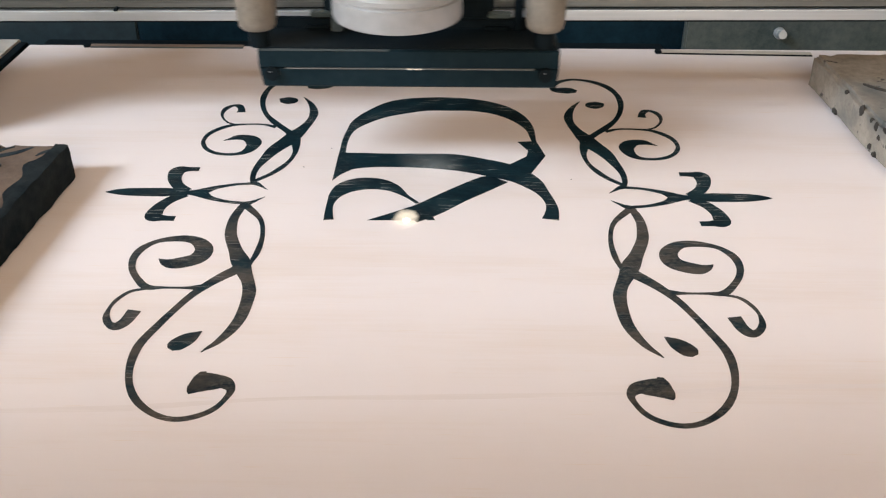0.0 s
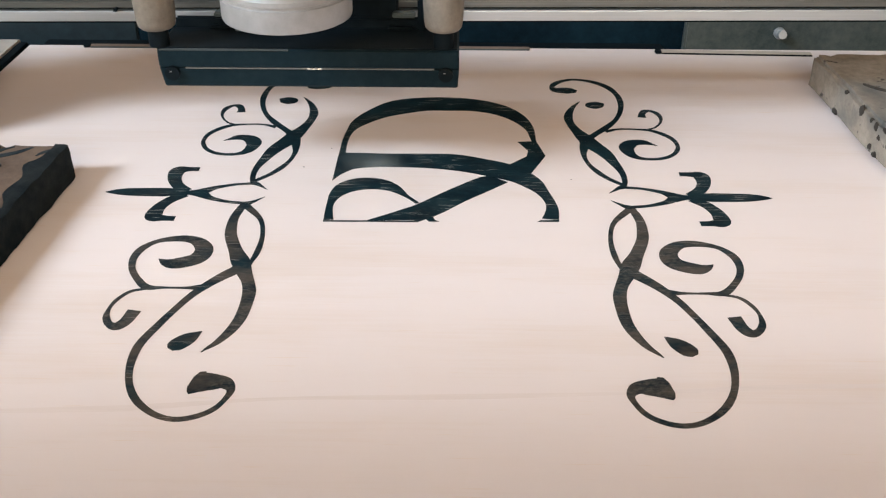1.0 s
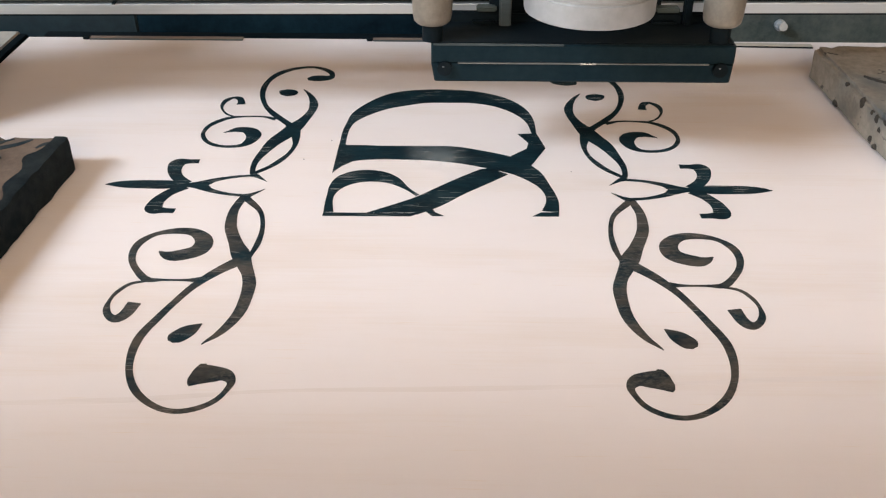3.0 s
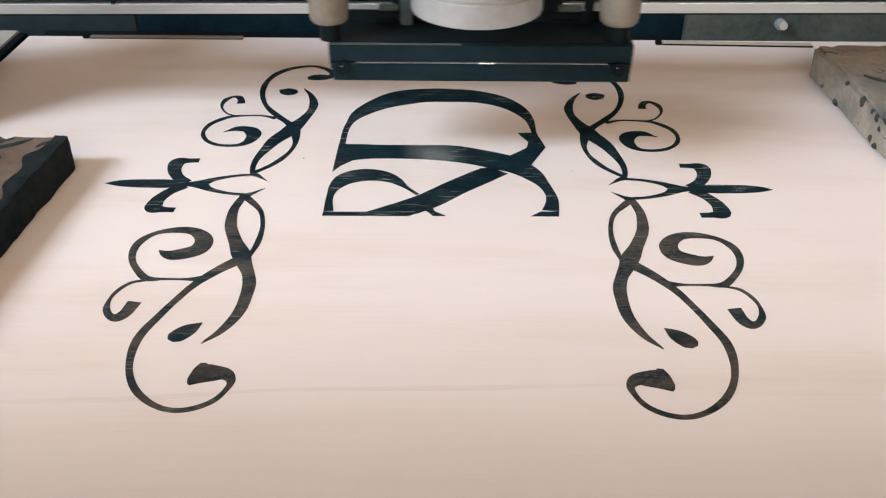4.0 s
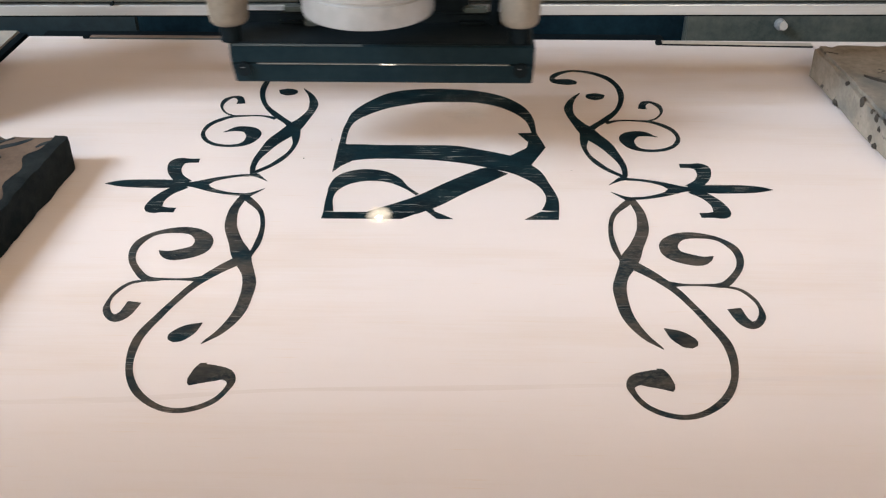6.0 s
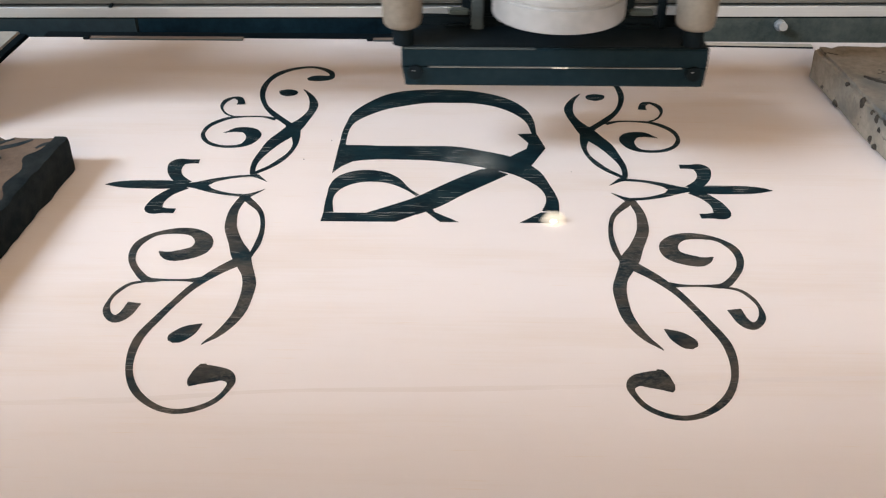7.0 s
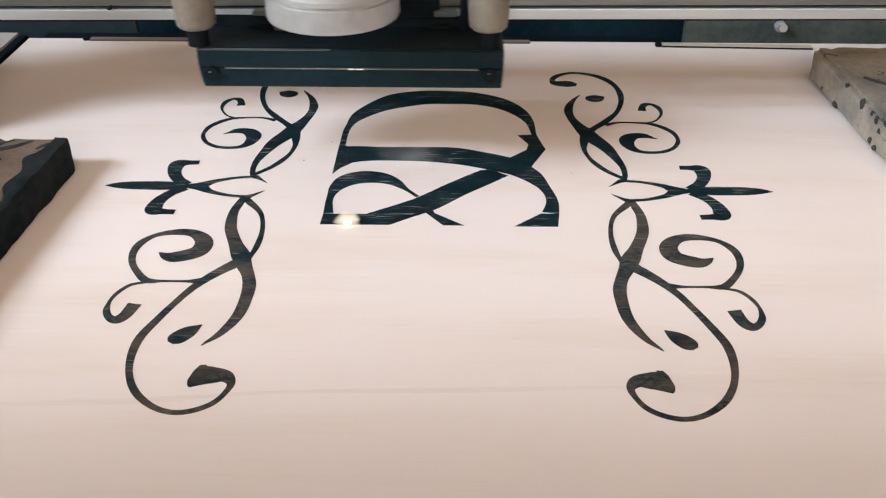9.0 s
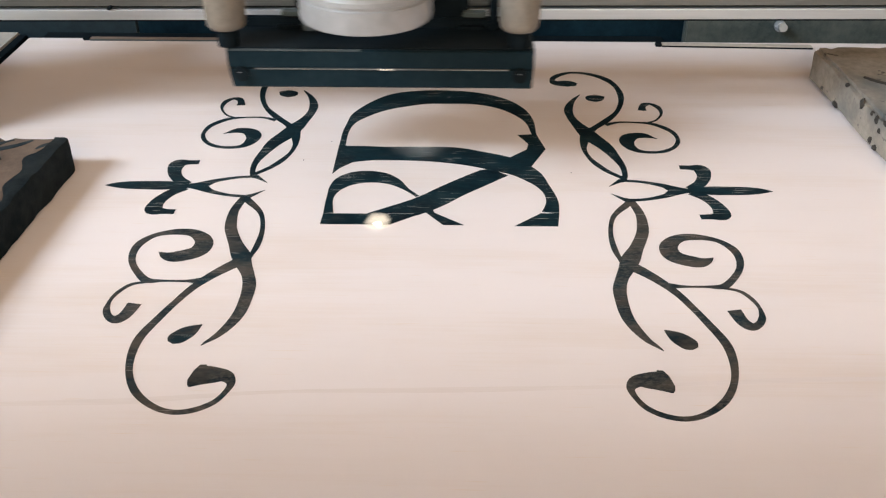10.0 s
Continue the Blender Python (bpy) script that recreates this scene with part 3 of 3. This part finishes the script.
# ---- weights on the board ----
def brick(name, label, sx, sy, sz, seed, m, sooty):
    """A worn clay slab, its near lower corner at the origin of its own space."""
    bm = bmesh.new()
    bmesh.ops.create_cube(bm, size=1)
    for v in bm.verts:
        v.co = Vector(((v.co.x + 0.5) * sx, (v.co.y + 0.5) * sy, (v.co.z + 0.5) * sz))
    bmesh.ops.bevel(bm, geom=bm.edges[:], offset=0.0022, segments=2, affect="EDGES")
    long = [e for e in bm.edges if e.calc_length() > 0.012]
    bmesh.ops.subdivide_edges(bm, edges=long, cuts=14, use_grid_fill=True)
    rnd = Vector((seed * 3.1, seed * 1.7, seed))
    for v in bm.verts:
        n = noise.noise_vector(v.co * 45 + rnd) * 0.0009 + noise.noise_vector(v.co * 140 + rnd) * 0.0008
        if v.co.z < 0.0004:
            n.z = 0
        elif v.co.z > sz * 0.97:
            n.z *= 0.3
        pit = noise.noise(v.co * 95 + rnd * 2)
        v.co += n
        if pit > 0.42 and v.co.z > 0.003:
            v.co -= Vector((math.copysign(1, v.co.x - sx / 2) * 0.0006, 0, 0.0012 if v.co.z > sz * 0.8 else 0)) * (pit - 0.42) * 6
    ob = thing(name, label, "clay slab", "weights on the board")
    ob.matrix_basis = m
    part("slab", bm, SMOKED if sooty else BRICK, ob, smooth=True)
    if sooty:
        # curved bands of soot and a crack across the top
        for run in (((26, 133, 3.2), (34, 136, 3.6), (41, 140.5, 3.2), (46, 146, 1.6)), ((24, 139.5, 2.2), (31, 141.5, 2.4), (37, 146, 1.2)), ((22, 143.5, 1.6), (30, 146, 1.0)),
                    ((24, 111.5, 0.9), (30, 111, 0.6), (33, 111.6, 1.0), (38.5, 111, 0.5)), ((51, 137, 1.0), (53, 141, 2.6), (56, 144, 2.0), (58, 146, 0.8))):
            sm = bmesh.new()
            stroke(sm, run, sz + 0.0003, 4)
            for v in sm.verts:
                v.co.z = v.co.z if v.co.z > 0.001 else sz - 0.002
            part("soot_smear", sm, SOOT, ob, "black soot smear")
        sm = bmesh.new()
        slab([(x / 1000, y / 1000) for x, y in ((20, 110), (30, 109.6), (38, 109.8), (43, 104), (41, 97), (36, 90), (30, 80), (24, 70), (18, 66))], sz - 0.002, sz + 0.0005, sm)
        part("bare_patch", sm, CLAY, ob, "paler brown patch beyond a crack")
        for x, y, r in ((0.036, 0.101, 0.0007), (0.031, 0.104, 0.0004), (0.0395, 0.126, 0.0004)):
            part("pit", lathe([(r, sz), (r * 0.6, sz + 0.0012)], x, y, 8), SOOT, ob)
        # a crust of soot on the edge that faces the design
        bm = bmesh.new()
        ny, nz = 44, 10
        grid = []
        for i in range(ny + 1):
            row = []
            for j in range(nz + 1):
                y, s = sy * (0.004 + 0.992 * i / ny), j / nz
                reach = 0.0052 + 0.0095 * noise.noise(Vector((y * 52, 2.0, seed)))
                p = Vector((sx + 0.0012, y, 0.0003 + s / 0.7 * (sz - 0.0015))) if s < 0.7 else Vector((sx + 0.0012 - (s - 0.7) / 0.3 * (reach + 0.002), y, sz + 0.0009))
                if 0.6 < s < 0.8:
                    p += Vector((-0.0006, 0, -0.0006))
                p += noise.noise_vector(p * 120 + rnd) * 0.0009
                p.z = max(p.z, 0.0003)
                row.append(bm.verts.new(p))
            grid.append(row)
        for i in range(ny):
            for j in range(nz):
                bm.faces.new((grid[i][j], grid[i + 1][j], grid[i + 1][j + 1], grid[i][j + 1]))
        bmesh.ops.solidify(bm, geom=bm.faces[:], thickness=-0.0008)
        part("soot_crust", bm, SOOT, ob, "black soot on the edge", smooth=True)
    else:
        # pits along the face and a crack across the top
        for y, z, ry, rz in ((0.066, 0.0165, 0.0022, 0.0032), (0.087, 0.0180, 0.0016, 0.0012), (0.047, 0.0160, 0.0022, 0.0022), (0.042, 0.0125, 0.0014, 0.0014), (0.053, 0.0170, 0.0012, 0.0012),
                             (0.049, 0.0045, 0.0014, 0.0016), (0.043, 0.0030, 0.0018, 0.0014), (0.037, 0.0185, 0.0034, 0.0014), (0.096, 0.0030, 0.0030, 0.0016)):
            pit = bmesh.new()
            bmesh.ops.create_icosphere(pit, subdivisions=2, radius=1)
            for v in pit.verts:
                n = 1 + 0.5 * noise.noise(v.co * 2 + Vector((y * 900, z * 700, 3)))
                v.co = Vector((v.co.x * 0.0013, y + v.co.y * ry * n, z + v.co.z * rz * n))
            part("pit", pit, PIT, ob, smooth=True)
        crack = bmesh.new()
        stroke(crack, ((10, 92, 0.5), (15, 86, 1.2), (20, 81, 1.0), (27, 71, 1.3), (34, 64, 0.6)), sz + 0.0010, 4)
        for v in crack.verts:
            v.co.z = v.co.z if v.co.z > 0.001 else sz - 0.002
        part("crack", crack, PIT, ob, "dark crack across the top")
    return ob


# ---- the gantry rail and the head ----
def gantry():
    g = thing("gantry_rail", "silver aluminium gantry rail across the machine", "machine rail")
    x0, x1 = -0.46, 0.46
    tilt = pose(0, 0, 0, 0, -0.47, 0)
    # The highest beam is out of view, sized to cast the far shadow.
    for name, y0, y1, z0, z1, m in (("lower_lip", 0.0, 0.0045, 0.0630, 0.0682, ALU), ("groove", 0.003, 0.0045, 0.0683, 0.0693, BLACK),
                                     ("middle_rib", 0.001, 0.0045, 0.0694, 0.0729, RIB), ("web", 0.003, 0.0045, 0.0730, 0.0745, STEEL),
                                     ("unseen_upper_beam", 0.002, 0.026, 0.0850, 0.1100, ALU), ("wheel_track", 0.002, 0.0045, 0.0616, 0.0629, BLACK)):
        part(name, box(x0, x1, y0, y1, z0, z1, 0.0005), m, g).matrix_basis = tilt
    for x in (-0.302, 0.437):
        part("end_plate", box(x, x + 0.018, -0.004, 0.06, -0.0012, 0.124, 0.001), ANODISED, g, "black end plate that rides on the bed")
    # Block out of view, added to darken the board's far left corner.
    part("shade_block", box(-0.2838, -0.251, -0.010, 0.058, 0.010, 0.116, 0.003), BLACK, g, "unseen black block added to shade the far left")
    c = box(-0.1590, -0.1572, -0.0008, 0.0012, 0.0668, 0.0678, 0.0002)
    box(-0.1580, -0.1568, -0.0012, 0.0012, 0.0674, 0.0688, 0.0002, bm=c)
    part("clip", c, BLACK, g, "small black clip")
    return g


SIZE, EYE = 1.10, Vector((0.0071, -0.3921, 0.215))


def carriage():
    """The head: its origin is under the middle of the base plate's front."""
    h = thing("laser_carriage", "black laser head carriage with a silver lens tube", "laser head")
    w, z0, z1 = 0.0617, 0.0620, 0.0780
    zm = 0.0702
    bm = bmesh.new()
    side = [(0.0006, z0), (0.0, z0 + 0.0007), (0.0, zm - 0.0004), (0.0012, zm - 0.0002), (0.0012, zm + 0.0002), (-0.0004, zm + 0.0005), (-0.0004, z1 - 0.0006), (0.0004, z1), (0.026, z1), (0.026, z1 - 0.004), (0.012, z0)]
    rings = []
    for x, cut in ((-w, 0.0008), (-w + 0.0008, 0), (w - 0.0008, 0), (w, 0.0008)):
        rings.append([bm.verts.new((x + (0.0012 if z < zm - 0.003 else 0) * (-0.4 if x > 0 else 1), y + cut, z)) for y, z in side])
    for a, b in zip(rings, rings[1:]):
        for i in range(len(side)):
            bm.faces.new((a[i], a[(i + 1) % len(side)], b[(i + 1) % len(side)], b[i]))
    bm.faces.new(rings[0])
    bm.faces.new(rings[-1])
    part("base_plate", bm, ANODISED, h)
    # Black sheet added because the plate's top catches too much light.
    part("dark_top_sheet", box(-w + 0.001, w - 0.001, 0.0010, 0.0258, z1 + 0.00005, z1 + 0.0006, 0.0001), BLACK, h, "matt black sheet added to darken the top of the plate")
    part("seam_strip", box(-0.0508, 0.0515, -0.0007, 0.001, zm - 0.00018, zm + 0.00018, 0.00005), BARE, h, "thin bare metal seam")
    # Glint on the seam, given as a fixed bright piece.
    part("seam_glint", box(-0.0010, 0.0055, -0.0010, 0.0006, zm - 0.0003, zm + 0.0003, 0.0002), BRIGHT, h, "short bright piece standing for a glint in the seam")
    part("edge_strip", box(-w + 0.001, -0.008, -0.0007, 0.0006, z1 - 0.0003, z1 + 0.0003, 0.0001), DULL, h, "thin metal strip along the left of the top edge")
    for x in (-0.0562, 0.0562):
        screw = part("screw", rod((x, 0.001, zm - 0.002), (x, -0.0020, zm - 0.002), 0.0030, 20), BLACK, h, "black screw with a small painted glint")
        # Small bright bar stands for the glint at the screw's upper left.
        part("screw_glint", box(x - 0.0009, x - 0.0001, -0.0023, -0.0017, zm - 0.0012, zm - 0.0009, 0.0001), SILVER, screw)
    part("mounting_plate", box(-0.0600, 0.0590, 0.0262, 0.0285, 0.0745, 0.0830, 0.0008), BLACK, h)
    part("bearing_block", box(-0.018, 0.014, 0.0339, 0.0402, 0.0765, 0.0920, 0.001), BLACK, h)
    part("back_plate", box(-0.0375, 0.0355, 0.0287, 0.0337, 0.0765, 0.094, 0.001), BLACK, h)
    part("tube_clamp", box(-0.014, 0.010, -0.004, 0.0300, 0.1095, 0.1125, 0.0008), BLACK, h)
    r, x, y, z = 0.0242, -0.0026, -0.0240, 0.1005
    tube = lathe([(r - 0.004, z + 0.0003), (r - 0.0012, z), (r - 0.0003, z + 0.0005), (r, z + 0.0014), (r, z + 0.0085), (r - 0.0006, z + 0.0088), (r - 0.0006, z + 0.0096), (r, z + 0.0100), (r, 0.1122), (r - 0.001, 0.1132), (0.004, 0.1132)], x, y, 72)
    t = part("lens_tube", tube, SILVER, h, "satin silver round lens tube", smooth=True)
    part("lens", lathe([(0.010, z + 0.0001), (0.0115, z - 0.0004), (r - 0.0042, z + 0.0002)], x, y, 40), BLACK, t, smooth=True)
    for x in (-0.0612, 0.0552):
        y = 0.0040
        part("post_shaft", rod((x, y, z1 + 0.0006), (x, y, 0.087), 0.0042, 20), BLACK, h, smooth=True)
        cap = lathe([(0.0050, 0.0856), (0.0064, 0.0860), (0.0075, 0.0872), (0.0079, 0.0897), (0.0083, 0.098), (0.0085, 0.1035), (0.0077, 0.1045), (0.002, 0.1045)], x, y, 40)
        part("post_cap", cap, BEIGE, h, "beige plastic post cap", smooth=True)
    for x0, x1 in ((-0.0430, -0.0345), (0.0330, 0.0430)):
        part("clamp", box(x0, x1, 0.0250, 0.0300, 0.0832, 0.0852, 0.0005), STEEL, h, "grey metal clamp")
        part("clamp_foot", box(x0 - 0.002, x1 - 0.001, 0.0225, 0.0262, z1 + 0.0008, 0.0800, 0.0005), BLACK, h)
    part("column", box(-0.0335, -0.0285, 0.0200, 0.0262, z1, 0.1095, 0.0008), DULL, h, "grey metal column")
    part("column", box(0.0440, 0.0475, 0.0220, 0.0262, z1, 0.098, 0.0008), BLACK, h)
    # true size: the head rides low over the board
    for ob in h.children_recursive:
        ob.data.transform(Matrix.Translation((0, 0, EYE.z * (1 - SIZE))) @ Matrix.Scale(SIZE, 4))
    return h


def spark():
    """The burning point under the beam: a hot core in shells that paint its glow."""
    ob = thing("laser_spark", "bright white burning point under the laser beam", "spark")

    def ball(rx, ry, rz, rise, wild):
        bm = bmesh.new()
        bmesh.ops.create_icosphere(bm, subdivisions=3, radius=1)
        for v in bm.verts:
            n = 1 + wild * noise.noise(v.co * 2.6 + Vector((4, 1, 7)))
            v.co = Vector((v.co.x * rx * n, v.co.y * ry * n, v.co.z * rz * n + rise))
        return bm

    part("core", ball(0.0011, 0.0009, 0.0008, 0, 0.55), GLOW, ob, smooth=True)
    # Nested shells stand in for the bloom round the core.
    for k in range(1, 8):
        part("halo_shell", ball(0.0011 + 0.00062 * k, 0.0010 + 0.00046 * k, 0.0008 + 0.00055 * k, 0.0002, 0.3), HALO, ob, smooth=True)
    return ob


def smoke():
    """Thin drifting veils of smoke over the letters."""
    m = bpy.data.materials.new("thin_smoke")
    m.use_nodes = True
    nt = m.node_tree
    nt.nodes.remove(nt.nodes["Principled BSDF"])
    veil, clear, blend = node(m, "ShaderNodeBsdfDiffuse", Color=(0.72, 0.80, 0.86, 1)), node(m, "ShaderNodeBsdfTransparent"), node(m, "ShaderNodeMixShader")
    ball = node(m, "ShaderNodeTexGradient")
    ball.gradient_type = "SPHERICAL"
    link(m, coords(m, (46, 70, 110)), ball.inputs["Vector"])
    curl = ramp(m, noise_of(m, 40, 2.0, 0.5), [(0.38, (0.0, 0.0, 0.0)), (0.75, (0.13, 0.13, 0.13))])
    link(m, mix(m, ball.outputs["Fac"], curl, 1.0, "MULTIPLY"), blend.inputs["Fac"])
    link(m, clear.outputs[0], blend.inputs[1])
    link(m, veil.outputs[0], blend.inputs[2])
    link(m, blend.outputs[0], nt.nodes["Material Output"].inputs["Surface"])
    w = thing("smoke_wisp", "thin bluish smoke drifting over the engraved letters", "smoke", kind="stuff")
    for k in range(3):
        bm = bmesh.new()
        grid = [[bm.verts.new((0.044 * (i / 10 - 0.5), 0.007 * (k - 1) + 0.003 * math.sin(i * 0.6 + k * 2), 0.018 * (j / 6 - 0.5) + 0.002 * math.cos(i * 0.5 + k))) for j in range(7)] for i in range(11)]
        for i in range(10):
            for j in range(6):
                bm.faces.new((grid[i][j], grid[i + 1][j], grid[i + 1][j + 1], grid[i][j + 1]))
        part("veil", bm, m, w, smooth=True)
    return w


room()
bed()
plywood = board()
lines = fresh_lines(plywood)
brick("clay_slab", "thick clay slab with black sooty edge lying on the board", 0.0605, 0.150, 0.0170, 3, pose(-0.2440, -0.1286, 0.0002, 0, 0, -3.0), True)
brick("clay_slab", "pale pitted clay slab lying on the board", 0.062, 0.140, 0.0200, 8, pose(0.2187, 0.0006, 0.0002, 0, 0, 2.0), False)
rail, head, point, haze = gantry(), carriage(), spark(), smoke()


# ---- what moves: x of the head in mm; the gantry creeps towards the camera row by row ----
HEAD = [(0, -11.5), (0.1, -33.6), (0.2, 59.2), (0.3, 3.9), (0.4, -37), (0.5, 44.6), (0.6, 7.4), (0.7, -50.9), (0.8, 41), (0.9, 22.7), (1, -52.5),
    (1.1, 25.7), (1.2, 26.4), (1.3, -53.1), (1.4, 23.7), (1.5, 41.7), (1.6, -50.8), (1.7, 6.8), (1.8, 45.5), (1.9, -36.1), (2, 3.4), (2.1, 59.4),
    (2.2, -33.3), (2.3, -10.5), (2.4, 52), (2.5, -18.6), (2.6, -13.5), (2.7, 62.2), (3.8, -49), (3.9, 34), (4, 17.9), (4.1, -54.7), (4.2, 30.4), (4.3,
    32.5), (4.4, -54.7), (4.5, 15.6), (4.6, 35.5), (4.7, -46.5), (4.8, 12.9), (4.9, 50), (5, -45), (5.1, -0.7), (5.2, 50), (5.3, -32), (5.4, -2.9),
    (5.5, 61.2), (5.6, -29.7), (5.7, -16.7), (6.8, 11), (6.9, -45.9), (7, 47.6), (7.1, 13.1), (7.2, -47.4), (7.3, 34.1), (7.4, 13.8), (7.5, -55.1),
    (7.6, 27.5), (7.7, 33.2), (7.8, -54.4), (7.9, 26.8), (8, 33.2), (8.1, -54.3), (8.2, 14.8), (8.3, 34.1), (8.4, -47.8), (8.5, 13.2), (8.6, 35.5),
    (8.7, -47), (8.8, 1.8), (8.9, 46.2), (9, -34.6), (9.1, 1.9), (9.2, 57.6), (9.3, -35.3), (9.4, -11.7), (9.5, 57.6), (9.6, -23.1), (9.7, -11), (9.8,
    61.2), (10, -22.4)]


def sweep(t):
    """The head's even to and fro, in mm."""
    a = -1.2479 + 20.1924 * t + 0.010270 * t * t + 0.0003937 * t ** 3
    return 3.95 - 53.08 * math.cos(a) - 4.03 * math.cos(3 * a)


CREEP = [(0, 0), (1, -0.51), (2.5, -1.35), (4, -2.80), (5.5, -3.94), (7, -6.17), (7.5, -6.51), (8.5, -7.52), (9.2, -8.00), (10, -8.39)]


def creep(t):
    return float(np.interp(t, [a for a, b in CREEP], [b for a, b in CREEP])) / 1000 * SIZE


def head_x(t):
    off = [b - sweep(a) for a, b in HEAD]
    x = (sweep(t) + float(np.interp(t, [a for a, b in HEAD], off))) / 1000
    return EYE.x + SIZE * (x - EYE.x)


SPOT_DX, SPOT_Y = -0.0003, -0.0214


def beam_on(t):
    """The beam burns where it passes over the letters."""
    x, s = head_x(t) + SPOT_DX, min(1, max(0, creep(t) / (-0.00839 * SIZE)))
    return any(span(a, s)[0] + lag < x < span(a + 1, s)[0] + reach for a, lag, reach in ((0, -0.0015, 0.002), (2, 0.0, -0.0008), (4, 0.0013, -0.0008)))


def motions():
    steps = [i / FPS for i in range(10 * FPS + 1)]
    walk(rail, [(t, pose(0, 0.0650 + creep(t), 0)) for t, _ in CREEP])
    walk(head, [(t, pose(head_x(t), 0.0199 + creep(t), 0)) for t in steps])
    walk(point, [(t, pose(head_x(t) + SPOT_DX, SPOT_Y + creep(t), 0.0006 if beam_on(t) else -0.009)) for t in steps])
    drift = [(0, 0, 14, 12), (0.5, -14, 14, 12), (1, -27, 15, 12), (1.5, -3, 84, 12), (2, -36, 70, 12), (2.5, 3, 16, 12), (4, 1, 17, 12), (4.5, 2, 18, 12), (5, 7, 17, 12),
             (5.5, 13, 88, 12), (7, 20, 12, 12), (7.5, -38, 17, 12), (8, 70, 40, 12), (8.5, -26, 16, 12), (9, -11, 18, 12), (9.5, -14, 82, 12), (10, -8, 30, 12)]
    walk(haze, [(t, pose(x / 1000, y / 1000, z / 1000, 0, 0, 4 * math.sin(t))) for t, x, y, z in drift])
    for n, ob in lines:
        # the moment at which the beam reaches this band
        when = float(np.interp(max(0, n - 0.6) / LINES * 8.39, [-b for a, b in CREEP], [a for a, b in CREEP]))
        walk(ob, [(0, pose(0, 0, -0.0012)), (max(0.01, when - 0.03), pose(0, 0, -0.0012)), (min(9.96, when + 0.03), pose(0, 0, 0)), (10, pose(0, 0, 0))])


motions()
